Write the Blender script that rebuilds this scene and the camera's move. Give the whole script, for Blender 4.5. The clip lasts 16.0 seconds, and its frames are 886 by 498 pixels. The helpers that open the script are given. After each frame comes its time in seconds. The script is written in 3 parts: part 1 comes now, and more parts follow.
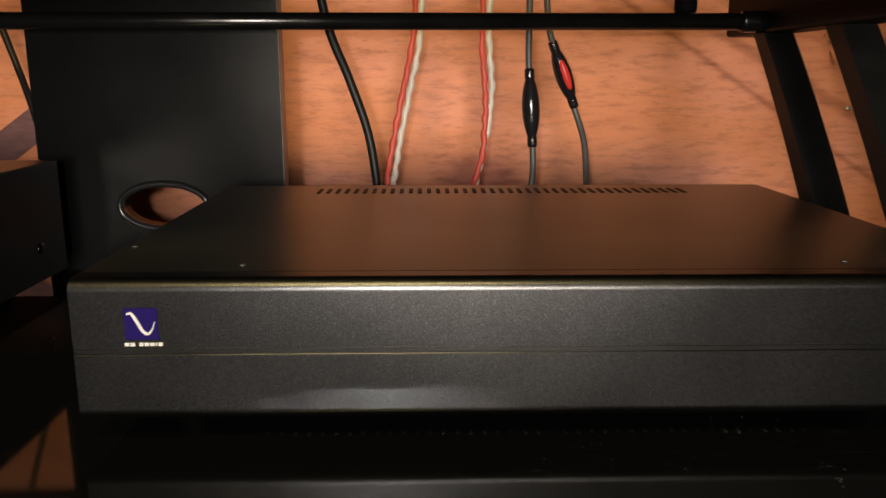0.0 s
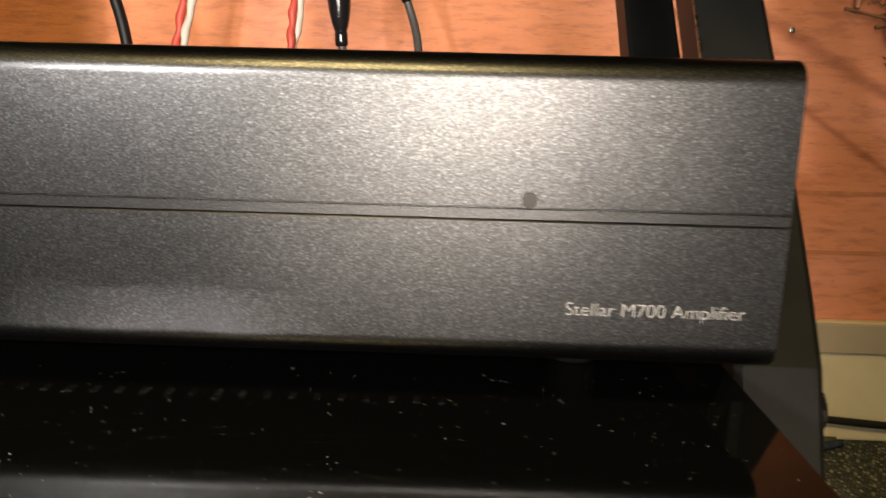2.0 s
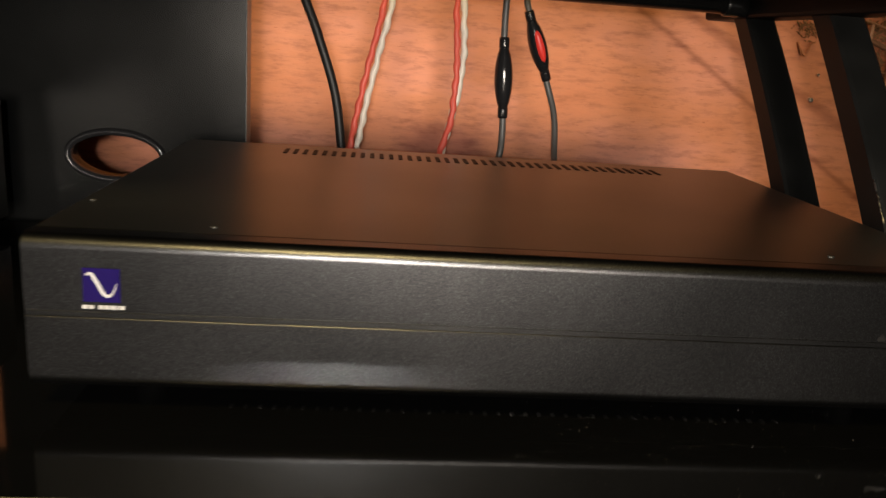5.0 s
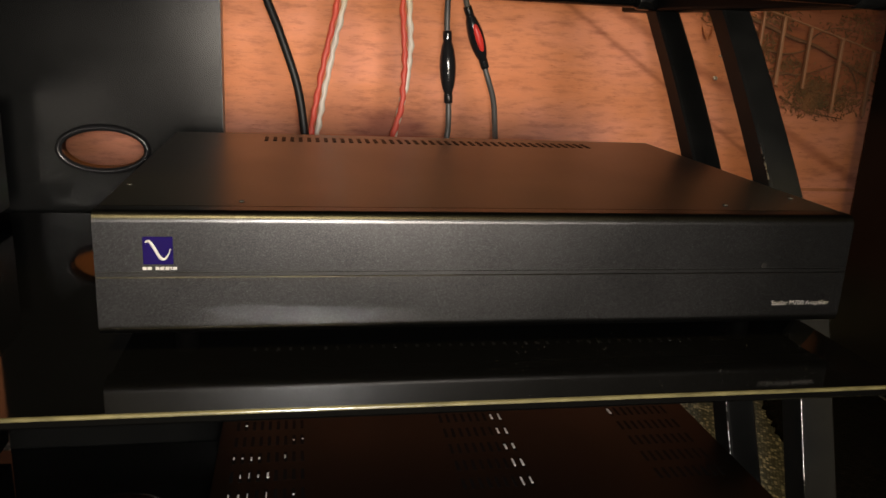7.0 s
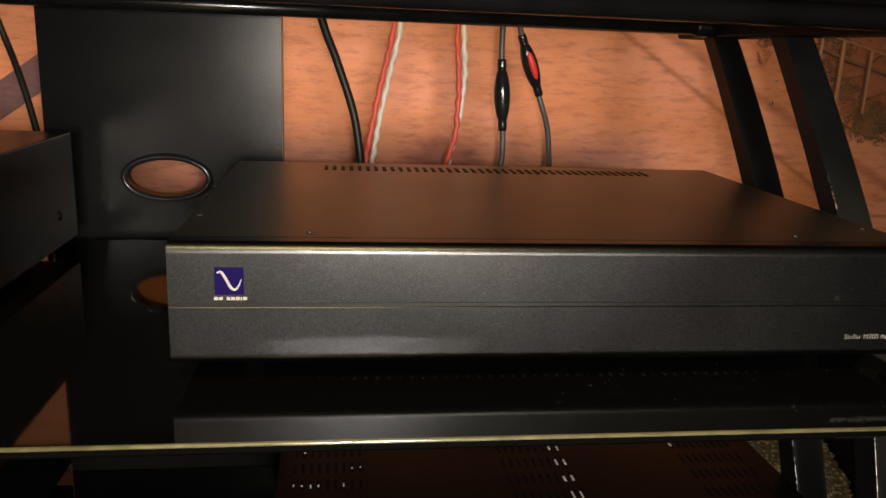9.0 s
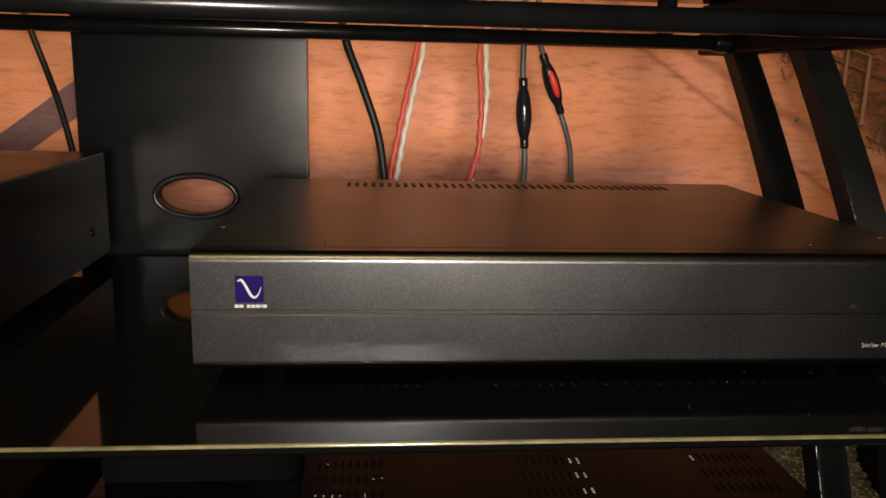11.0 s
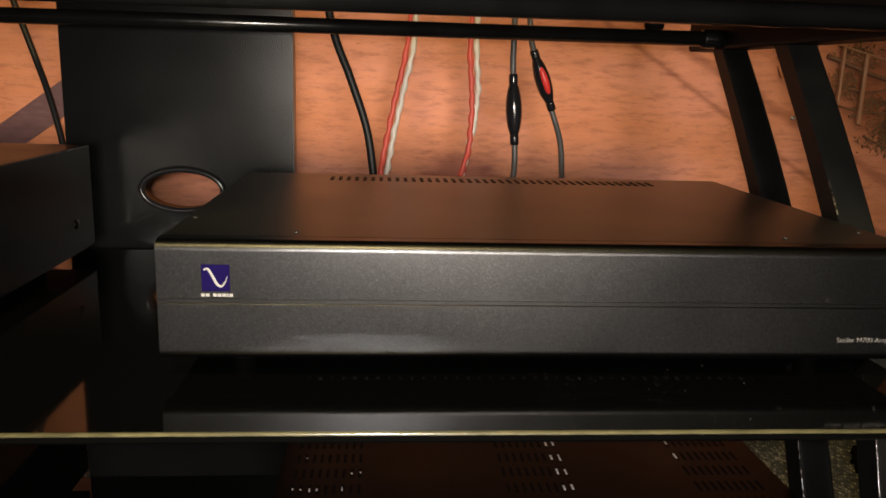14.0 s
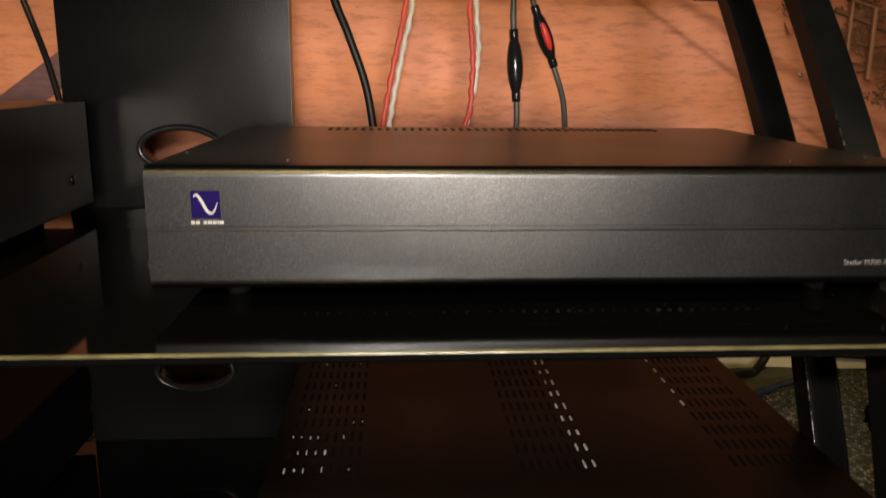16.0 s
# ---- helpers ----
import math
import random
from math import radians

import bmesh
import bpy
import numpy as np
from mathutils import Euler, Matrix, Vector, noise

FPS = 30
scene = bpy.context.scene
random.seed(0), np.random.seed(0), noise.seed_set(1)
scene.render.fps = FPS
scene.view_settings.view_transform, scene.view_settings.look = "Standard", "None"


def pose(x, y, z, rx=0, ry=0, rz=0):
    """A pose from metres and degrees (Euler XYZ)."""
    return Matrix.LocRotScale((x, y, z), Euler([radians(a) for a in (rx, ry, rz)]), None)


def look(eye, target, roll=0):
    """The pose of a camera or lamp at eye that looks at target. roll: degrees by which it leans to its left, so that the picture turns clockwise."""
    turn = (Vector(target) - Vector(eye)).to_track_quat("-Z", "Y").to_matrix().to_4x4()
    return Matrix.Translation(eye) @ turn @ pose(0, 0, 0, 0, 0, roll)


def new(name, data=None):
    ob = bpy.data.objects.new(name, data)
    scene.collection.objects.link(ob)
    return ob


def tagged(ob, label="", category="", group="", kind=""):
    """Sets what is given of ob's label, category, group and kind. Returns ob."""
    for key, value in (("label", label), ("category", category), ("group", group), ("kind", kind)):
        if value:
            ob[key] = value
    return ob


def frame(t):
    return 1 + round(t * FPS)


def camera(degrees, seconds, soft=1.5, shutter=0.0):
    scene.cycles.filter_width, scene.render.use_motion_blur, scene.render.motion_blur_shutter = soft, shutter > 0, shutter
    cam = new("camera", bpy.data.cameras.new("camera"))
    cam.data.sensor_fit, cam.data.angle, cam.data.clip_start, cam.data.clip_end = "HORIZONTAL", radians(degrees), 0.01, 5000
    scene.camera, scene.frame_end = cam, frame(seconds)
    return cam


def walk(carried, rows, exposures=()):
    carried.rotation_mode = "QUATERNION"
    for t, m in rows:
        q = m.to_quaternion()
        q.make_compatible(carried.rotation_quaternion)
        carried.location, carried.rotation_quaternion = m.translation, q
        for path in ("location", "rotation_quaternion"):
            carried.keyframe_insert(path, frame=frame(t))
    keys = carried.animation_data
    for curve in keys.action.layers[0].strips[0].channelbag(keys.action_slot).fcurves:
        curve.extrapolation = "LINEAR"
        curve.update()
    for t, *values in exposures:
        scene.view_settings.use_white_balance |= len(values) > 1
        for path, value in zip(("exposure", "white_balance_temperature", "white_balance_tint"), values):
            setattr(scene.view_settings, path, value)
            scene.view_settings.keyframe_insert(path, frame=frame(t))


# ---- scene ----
cam = camera(58.7, 16.0, shutter=0.45)
PATH = [
    (0, (-0.056, -0.34, 0.17), (-0.017, 1.612, -0.264), -0.0),
    (0.5, (-0.052, -0.272, 0.147), (-0.028, 1.685, -0.263), 0.7),
    (1, (0.068, -0.183, 0.102), (0.078, 1.772, -0.326), 1.6),
    (1.5, (0.113, -0.156, 0.0798), (0.119, 1.8, -0.345), 1.9),
    (2, (0.1462, -0.1665, 0.0752), (0.0999, 1.7883, -0.3449), 1.46),
    (2.5, (0.1573, -0.1737, 0.0739), (0.111, 1.7788, -0.357), 1.72),
    (3, (0.1546, -0.1732, 0.0751), (0.1073, 1.7783, -0.3599), 1.99),
    (3.5, (0.1506, -0.1734, 0.0754), (0.1176, 1.7801, -0.3522), 2.4),
    (4, (0.075, -0.216, 0.128), (0.103, 1.732, -0.323), 3.3),
    (6.5, (-0.147, -0.403, 0.18), (0.207, 1.484, -0.378), 3.4),
    (7, (-0.114, -0.409, 0.178), (0.25, 1.482, -0.362), 2.9),
    (7.5, (-0.109, -0.41, 0.182), (0.242, 1.487, -0.345), 2.7),
    (8, (-0.113, -0.41, 0.182), (0.214, 1.494, -0.335), 2.5),
    (8.5, (-0.121, -0.406, 0.183), (0.169, 1.508, -0.321), 2.4),
    (9, (-0.127, -0.406, 0.182), (0.132, 1.516, -0.307), 2.3),
    (11.5, (-0.117, -0.42, 0.176), (0.046, 1.527, -0.252), 1.6),
    (12, (-0.125, -0.416, 0.178), (0.026, 1.531, -0.253), 1.9),
    (12.5, (-0.127, -0.415, 0.182), (0.017, 1.534, -0.241), 1.9),
    (13, (-0.128, -0.414, 0.182), (0.015, 1.534, -0.245), 1.9),
    (13.5, (-0.116, -0.414, 0.179), (0.034, 1.535, -0.247), 1.9),
    (14, (-0.095, -0.419, 0.17), (0.058, 1.529, -0.257), 1.7),
    (14.5, (-0.086, -0.422, 0.158), (0.067, 1.528, -0.26), 1.6),
    (15, (-0.079, -0.425, 0.16), (0.067, 1.526, -0.255), 1.6),
    (15.5, (-0.082, -0.424, 0.158), (0.051, 1.527, -0.26), 1.0),
    (16, (-0.085, -0.419, 0.131), (0.039, 1.527, -0.311), 0.5),
]
walk(cam, [(t, look(e, a, r)) for t, e, a, r in PATH],
     [(0, -0.16), (0.5, 0.05), (1.0, 0.62), (1.5, 0.50), (3.5, 0.42), (4.0, 0.25), (6.3, -0.16), (11.5, -0.14), (13.5, -0.18), (15.5, -0.22), (16, -0.18)])

# ---- light ----
world = bpy.data.worlds.new("room_dark")
world.use_nodes = True
scene.world = world
world.node_tree.nodes["Background"].inputs[0].default_value = (1.0, 0.55, 0.25, 1)
world.node_tree.nodes["Background"].inputs[1].default_value = 0.035


torch = bpy.data.lights.new("torch_light", "SPOT")
torch.energy, torch.color, torch.shadow_soft_size = 10.5, (1.0, 0.94, 0.87), 0.012
torch.spot_size, torch.spot_blend = radians(112), 0.8
new("torch_light", torch).matrix_world = look((-0.10, -0.45, 0.185), (-0.06, 0.35, 0.09))
# unseen far fill, added so the torch's highlight follows the viewpoint
room = bpy.data.lights.new("far_fill", "SPOT")
room.energy, room.color, room.shadow_soft_size = 290.0, (1.0, 0.87, 0.73), 0.34
room.spot_size, room.spot_blend = radians(29), 1.0
new("far_fill", room).matrix_world = look((0.11, -2.3, 0.23), (-0.12, 0.30, 0.10))
down = bpy.data.lights.new("ceiling_light", "SPOT")
down.energy, down.color, down.shadow_soft_size = 230.0, (1.0, 0.74, 0.30), 0.28
down.spot_size, down.spot_blend = radians(48), 1.0
new("ceiling_light", down).matrix_world = look((-0.25, -1.62, 2.0), (-0.30, 0.30, 0.1))


# ---- materials ----
def material(name, colour, rough=0.5, metal=0.0, spec=0.5):
    m = bpy.data.materials.new(name)
    m.use_nodes = True
    b = m.node_tree.nodes["Principled BSDF"]
    b.inputs["Base Color"].default_value = (*colour, 1)
    b.inputs["Roughness"].default_value = rough
    b.inputs["Metallic"].default_value = metal
    b.inputs["Specular IOR Level"].default_value = spec
    return m


def coords(m, scale=(1, 1, 1), shift=(0, 0, 0)):
    n, l = m.node_tree.nodes, m.node_tree.links
    geo = n.new("ShaderNodeNewGeometry")
    mp = n.new("ShaderNodeMapping")
    mp.inputs["Scale"].default_value = scale
    mp.inputs["Location"].default_value = shift
    l.new(geo.outputs["Position"], mp.inputs["Vector"])
    return mp.outputs[0]


def noise_of(m, scale, stretch=(1, 1, 1), detail=4, rough=0.55):
    t = m.node_tree.nodes.new("ShaderNodeTexNoise")
    t.inputs["Scale"].default_value = scale
    t.inputs["Detail"].default_value = detail
    t.inputs["Roughness"].default_value = rough
    m.node_tree.links.new(coords(m, stretch, (0.0137, 0.00713, 0.00931)), t.inputs["Vector"])
    return t.outputs["Fac"]


def ramp(m, fac, stops):
    r = m.node_tree.nodes.new("ShaderNodeValToRGB")
    e = r.color_ramp.elements
    while len(e) < len(stops):
        e.new(0.5)
    for el, (p, c) in zip(e, stops):
        el.position, el.color = p, (*c, 1)
    m.node_tree.links.new(fac, r.inputs[0])
    return r.outputs[0]


def mix(m, fac, a, b, how="MIX"):
    x = m.node_tree.nodes.new("ShaderNodeMix")
    x.data_type, x.blend_type = "RGBA", how
    for sock, v in ((x.inputs[0], fac), (x.inputs[6], a), (x.inputs[7], b)):
        if isinstance(v, (int, float)):
            sock.default_value = v
        elif isinstance(v, tuple):
            sock.default_value = (*v, 1)
        else:
            m.node_tree.links.new(v, sock)
    return x.outputs[2]


def shade(m, colour=None, rough=None, bump=None, strength=0.2, distance=0.001):
    b = m.node_tree.nodes["Principled BSDF"]
    l = m.node_tree.links
    if colour is not None:
        l.new(colour, b.inputs["Base Color"])
    if rough is not None:
        l.new(rough, b.inputs["Roughness"])
    if bump is not None:
        u = m.node_tree.nodes.new("ShaderNodeBump")
        u.inputs["Strength"].default_value = strength
        u.inputs["Distance"].default_value = distance
        l.new(bump, u.inputs["Height"])
        l.new(u.outputs[0], b.inputs["Normal"])
    return m


def grey(v):
    return (v, v, v)


# bead-blasted dark anodised aluminium: fine sparkle grain, faint smears
alu = material("anodised_aluminium", (0.15, 0.145, 0.14), 0.4, 1.0)
_g = noise_of(alu, 2600, detail=2)
_s = noise_of(alu, 14, detail=5)
_t = ramp(alu, _s, [(0.3, (0.056, 0.057, 0.059)), (0.75, (0.070, 0.071, 0.0735))])
_k = ramp(alu, noise_of(alu, 2900, detail=1), [(0.30, grey(0.55)), (0.50, grey(0.88)), (0.64, grey(1.32)), (0.76, grey(2.5))])
shade(alu, mix(alu, 1.0, _t, _k, "MULTIPLY"), ramp(alu, _s, [(0.3, grey(0.285)), (0.7, grey(0.315))]), _g, 0.14, 0.0003)

lid_paint = material("lid_powder_coat", (0.06, 0.057, 0.054), 0.36, 1.0)
_g = noise_of(lid_paint, 1900, detail=2)
_s = noise_of(lid_paint, 9, detail=4)
shade(lid_paint, ramp(lid_paint, _s, [(0.3, (0.125, 0.122, 0.106)), (0.7, (0.15, 0.146, 0.128))]),
      ramp(lid_paint, _s, [(0.3, grey(0.33)), (0.7, grey(0.4))]), _g, 0.15, 0.0003)

glass = material("black_glass", (0.004, 0.004, 0.004), 0.03, 0.0, 0.42)
_s = noise_of(glass, 16, detail=6)
_d = noise_of(glass, 1400, detail=3, rough=0.7)
shade(glass, ramp(glass, _d, [(0.68, (0.0025, 0.0025, 0.0025)), (0.76, (0.012, 0.012, 0.011))]),
      ramp(glass, _s, [(0.35, grey(0.035)), (0.75, grey(0.085))]))

# ground edge, with the lamp's yellow highlight tinted into its colour
glass_edge = material("ground_glass_edge", (0.30, 0.29, 0.22), 0.22, 0.0, 0.8)
_s = noise_of(glass_edge, 60, (1, 4, 4))
shade(glass_edge, ramp(glass_edge, _s, [(0.3, (0.06, 0.055, 0.028)), (0.7, (0.14, 0.126, 0.062))]))

steel = material("black_painted_steel", (0.012, 0.012, 0.012), 0.28, 0.0, 0.5)
_s = noise_of(steel, 22, detail=5)
_g = noise_of(steel, 900, detail=2)
shade(steel, ramp(steel, _s, [(0.3, (0.0035, 0.0035, 0.0035)), (0.7, (0.007, 0.007, 0.0066))]),
      ramp(steel, _s, [(0.3, grey(0.17)), (0.7, grey(0.27))]), _g, 0.03, 0.0003)

leg_paint = material("black_powder_coat", (0.008, 0.008, 0.0078), 0.42, 0.0, 0.13)
_s = noise_of(leg_paint, 22, detail=5)
shade(leg_paint, ramp(leg_paint, _s, [(0.3, (0.006, 0.006, 0.0057)), (0.7, (0.012, 0.012, 0.011))]),
      ramp(leg_paint, _s, [(0.3, grey(0.40)), (0.7, grey(0.5))]), noise_of(leg_paint, 1100, detail=2), 0.08, 0.0003)
matt_steel = material("matt_black_steel", (0.007, 0.0068, 0.0064), 0.5, 0.0, 0.06)
shade(matt_steel, bump=noise_of(matt_steel, 900), strength=0.1, distance=0.0003)
panel_paint = material("satin_black_panel", (0.02, 0.021, 0.021), 0.36, 0.0, 0.36)
_s = noise_of(panel_paint, 12, detail=5)
shade(panel_paint, ramp(panel_paint, _s, [(0.3, (0.0035, 0.0038, 0.0038)), (0.7, (0.0055, 0.0058, 0.0058))]),
      ramp(panel_paint, _s, [(0.3, grey(0.205)), (0.7, grey(0.24))]))

rubber = material("black_rubber", (0.004, 0.004, 0.004), 0.75, 0.0, 0.08)
shade(rubber, bump=noise_of(rubber, 700), strength=0.15, distance=0.0004)
grommet_plastic = material("glossy_black_plastic", (0.012, 0.012, 0.013), 0.16)
shade(grommet_plastic, rough=ramp(grommet_plastic, noise_of(grommet_plastic, 60), [(0.3, grey(0.1)), (0.7, grey(0.25))]))
chrome = material("bare_steel", (0.62, 0.61, 0.58), 0.25, 1.0)
shade(chrome, rough=ramp(chrome, noise_of(chrome, 300), [(0.3, grey(0.18)), (0.7, grey(0.36))]))
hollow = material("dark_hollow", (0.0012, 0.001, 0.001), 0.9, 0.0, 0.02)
ink_white = material("white_print", (0.4, 0.395, 0.39), 0.5)
badge_blue = material("violet_blue_badge", (0.009, 0.005, 0.055), 0.9, 0.0, 0.03)
led_mat = material("clear_lens", (0.032, 0.031, 0.03), 0.4, 0.8, 0.4)

dark_case = material("black_case", (0.010, 0.010, 0.0105), 0.44, 0.0, 0.15)
_s = noise_of(dark_case, 18, detail=5)
_g = noise_of(dark_case, 1500, detail=2)
shade(dark_case, ramp(dark_case, _s, [(0.3, (0.004, 0.0038, 0.0037)), (0.7, (0.0075, 0.007, 0.0068))]), None, _g, 0.04, 0.0002)

satin_case = material("satin_black_case", (0.008, 0.008, 0.008), 0.34, 0.0, 0.20)
_s = noise_of(satin_case, 18, detail=5)
shade(satin_case, ramp(satin_case, _s, [(0.3, (0.0022, 0.0021, 0.0021)), (0.7, (0.004, 0.0038, 0.0037))]), ramp(satin_case, _s, [(0.3, grey(0.30)), (0.7, grey(0.38))]))
deep_case = material("dull_black_case", (0.0018, 0.0017, 0.0017), 0.55, 0.0, 0.06)
shade(deep_case, bump=noise_of(deep_case, 1200), strength=0.05, distance=0.0002)
vent_lid = material("brown_black_lid", (0.02, 0.015, 0.012), 0.22, 0.0, 0.085)
_s = noise_of(vent_lid, 15, detail=5)
shade(vent_lid, ramp(vent_lid, _s, [(0.3, (0.0032, 0.0022, 0.0015)), (0.7, (0.0055, 0.0036, 0.0025))]),
      ramp(vent_lid, _s, [(0.3, grey(0.3)), (0.7, grey(0.4))]))
# white used to paint torch glints in the vent slots
glint_white = material("painted_glint", (0.6, 0.59, 0.57), 0.4, 0.0)
slot_grey = material("lit_slot_grey", (0.45, 0.45, 0.44), 0.5, 0.0)
slot_metal = material("pressed_slot_edge", (0.04, 0.035, 0.032), 0.2, 1.0)

# rough orange-brown timber wall with short dark streaks along the boards
timber = material("orange_timber", (0.5, 0.25, 0.13), 0.6, 0.0, 0.3)
_a = noise_of(timber, 5.0, (1, 1, 2.2), detail=4)
_b = noise_of(timber, 30, (1, 1, 4.2), detail=6, rough=0.65)
_c = noise_of(timber, 75, (1, 1, 5.5), detail=4, rough=0.6)
_base = ramp(timber, _a, [(0.3, (0.565, 0.204, 0.100)), (0.5, (0.645, 0.252, 0.135)), (0.72, (0.725, 0.302, 0.205))])
_v = ramp(timber, _b, [(0.3, (0.66, 0.62, 0.64)), (0.5, grey(0.93)), (0.7, (1.0, 0.98, 0.96))])
_k = ramp(timber, _c, [(0.27, (0.66, 0.56, 0.52)), (0.38, grey(1.0))])
# mauve cable shadow painted low on the boards
_far = timber.node_tree.nodes.new("ShaderNodeVectorMath")
_far.operation = "DISTANCE"
timber.node_tree.links.new(coords(timber, (1, 1, 1.5)), _far.inputs[0])
_far.inputs[1].default_value = (0.005, 0.62, 0.06)
_edge = timber.node_tree.nodes.new("ShaderNodeMath")
_edge.operation = "MULTIPLY_ADD"
timber.node_tree.links.new(_b, _edge.inputs[0])
_edge.inputs[1].default_value = 0.05
timber.node_tree.links.new(_far.outputs["Value"], _edge.inputs[2])
_mauve = ramp(timber, _edge.outputs[0], [(0.055, (0.66, 0.57, 0.65)), (0.092, grey(1.0))])
_all = mix(timber, 1.0, mix(timber, 1.0, _base, _v, "MULTIPLY"), _k, "MULTIPLY")
_all = mix(timber, 1.0, _all, _mauve, "MULTIPLY")
# two soft-edged darker bands running slantwise across the boards
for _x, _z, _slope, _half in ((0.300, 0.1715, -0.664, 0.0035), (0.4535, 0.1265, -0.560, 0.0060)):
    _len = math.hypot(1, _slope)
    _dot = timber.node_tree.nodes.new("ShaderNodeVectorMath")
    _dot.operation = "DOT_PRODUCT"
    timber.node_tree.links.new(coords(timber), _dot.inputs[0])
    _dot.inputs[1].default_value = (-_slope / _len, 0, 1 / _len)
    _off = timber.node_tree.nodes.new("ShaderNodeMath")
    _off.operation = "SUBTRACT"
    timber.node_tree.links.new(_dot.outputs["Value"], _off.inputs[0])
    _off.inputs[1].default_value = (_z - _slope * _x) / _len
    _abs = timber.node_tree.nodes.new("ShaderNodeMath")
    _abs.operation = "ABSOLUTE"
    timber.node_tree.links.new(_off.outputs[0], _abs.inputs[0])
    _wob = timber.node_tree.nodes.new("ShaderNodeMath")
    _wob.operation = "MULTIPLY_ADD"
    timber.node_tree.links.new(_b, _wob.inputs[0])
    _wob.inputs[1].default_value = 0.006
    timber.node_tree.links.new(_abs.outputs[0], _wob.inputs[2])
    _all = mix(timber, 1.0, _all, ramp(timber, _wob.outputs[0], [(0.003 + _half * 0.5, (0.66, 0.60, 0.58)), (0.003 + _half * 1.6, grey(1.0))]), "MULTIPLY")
# boards broadly darker and browner behind the trellis
_spot = timber.node_tree.nodes.new("ShaderNodeVectorMath")
_spot.operation = "DISTANCE"
timber.node_tree.links.new(coords(timber, (0.75, 1, 1.15)), _spot.inputs[0])
_spot.inputs[1].default_value = (0.475, 0.62, 0.207)
_rim = timber.node_tree.nodes.new("ShaderNodeMath")
_rim.operation = "MULTIPLY_ADD"
timber.node_tree.links.new(_a, _rim.inputs[0])
_rim.inputs[1].default_value = 0.08
timber.node_tree.links.new(_spot.outputs["Value"], _rim.inputs[2])
_all = mix(timber, 1.0, _all, ramp(timber, _rim.outputs[0], [(0.105, (0.50, 0.43, 0.36)), (0.165, grey(1.0))]), "MULTIPLY")
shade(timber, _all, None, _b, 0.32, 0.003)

cream = material("cream_paint", (0.74, 0.68, 0.52), 0.5)
shade(cream, ramp(cream, noise_of(cream, 9, detail=6), [(0.3, (0.62, 0.55, 0.40)), (0.7, (0.78, 0.73, 0.57))]),
      None, noise_of(cream, 40), 0.2, 0.002)
stripe_violet = material("dusky_violet", (0.13, 0.065, 0.075), 0.6)
shade(stripe_violet, ramp(stripe_violet, noise_of(stripe_violet, 50, (1, 1, 4)), [(0.3, (0.10, 0.045, 0.055)), (0.7, (0.15, 0.075, 0.085))]))
seam_dark = material("dark_seam", (0.20, 0.085, 0.035), 0.8)
shade(seam_dark, ramp(seam_dark, noise_of(seam_dark, 40), [(0.3, (0.38, 0.14, 0.064)), (0.7, (0.54, 0.21, 0.105))]))

carpet_mat = material("speckled_carpet", (0.09, 0.085, 0.06), 0.95, 0.0, 0.1)
# looped pile in slanting rows, pale loops among dark ones
_w = carpet_mat.node_tree.nodes.new("ShaderNodeTexVoronoi")
_w.inputs["Scale"].default_value = 330
_w.inputs["Randomness"].default_value = 0.35
_turn = carpet_mat.node_tree.nodes.new("ShaderNodeMapping")
_turn.inputs["Rotation"].default_value = (0, 0, radians(38))
_turn.inputs["Scale"].default_value = (1.0, 0.72, 1.0)
carpet_mat.node_tree.links.new(coords(carpet_mat), _turn.inputs["Vector"])
carpet_mat.node_tree.links.new(_turn.outputs[0], _w.inputs["Vector"])
_split = carpet_mat.node_tree.nodes.new("ShaderNodeSeparateColor")
carpet_mat.node_tree.links.new(_w.outputs["Color"], _split.inputs[0])
_loop = ramp(carpet_mat, _split.outputs[0], [(0.30, (0.075, 0.086, 0.084)), (0.62, (0.115, 0.125, 0.118)), (0.84, (0.20, 0.21, 0.185)), (0.96, (0.38, 0.38, 0.32))])
_gap = ramp(carpet_mat, _w.outputs["Distance"], [(0.30, grey(1.0)), (0.62, grey(0.55))])
_n = ramp(carpet_mat, noise_of(carpet_mat, 10, detail=4), [(0.3, grey(0.75)), (0.7, grey(1.1))])
shade(carpet_mat, mix(carpet_mat, 1.0, mix(carpet_mat, 1.0, _loop, _gap, "MULTIPLY"), _n, "MULTIPLY"), None, _w.outputs["Distance"], 0.8, 0.003)
plaster = material("room_plaster", (0.22, 0.18, 0.14), 0.8)
shade(plaster, ramp(plaster, noise_of(plaster, 4), [(0.3, (0.18, 0.145, 0.11)), (0.7, (0.24, 0.195, 0.15))]))

jacket_black = material("black_cable_jacket", (0.008, 0.008, 0.008), 0.5, 0.0, 0.35)
jacket_grey = material("grey_cable_jacket", (0.075, 0.072, 0.068), 0.45)
jacket_red = material("red_cable_jacket", (0.60, 0.085, 0.055), 0.5)
jacket_white = material("white_cable_jacket", (0.66, 0.60, 0.52), 0.45)
red_insert = material("red_plug_insert", (0.72, 0.04, 0.03), 0.4)
for _m in (jacket_black, jacket_grey, jacket_red, jacket_white):
    shade(_m, bump=noise_of(_m, 500), strength=0.12, distance=0.0005)


# ---- mesh helpers ----
def mesh_of(name, bm, mat, smooth=False):
    me = bpy.data.meshes.new(name)
    bmesh.ops.recalc_face_normals(bm, faces=bm.faces)
    if smooth:
        for f in bm.faces:
            f.smooth = True
    bm.to_mesh(me)
    bm.free()
    me.materials.append(mat)
    return me


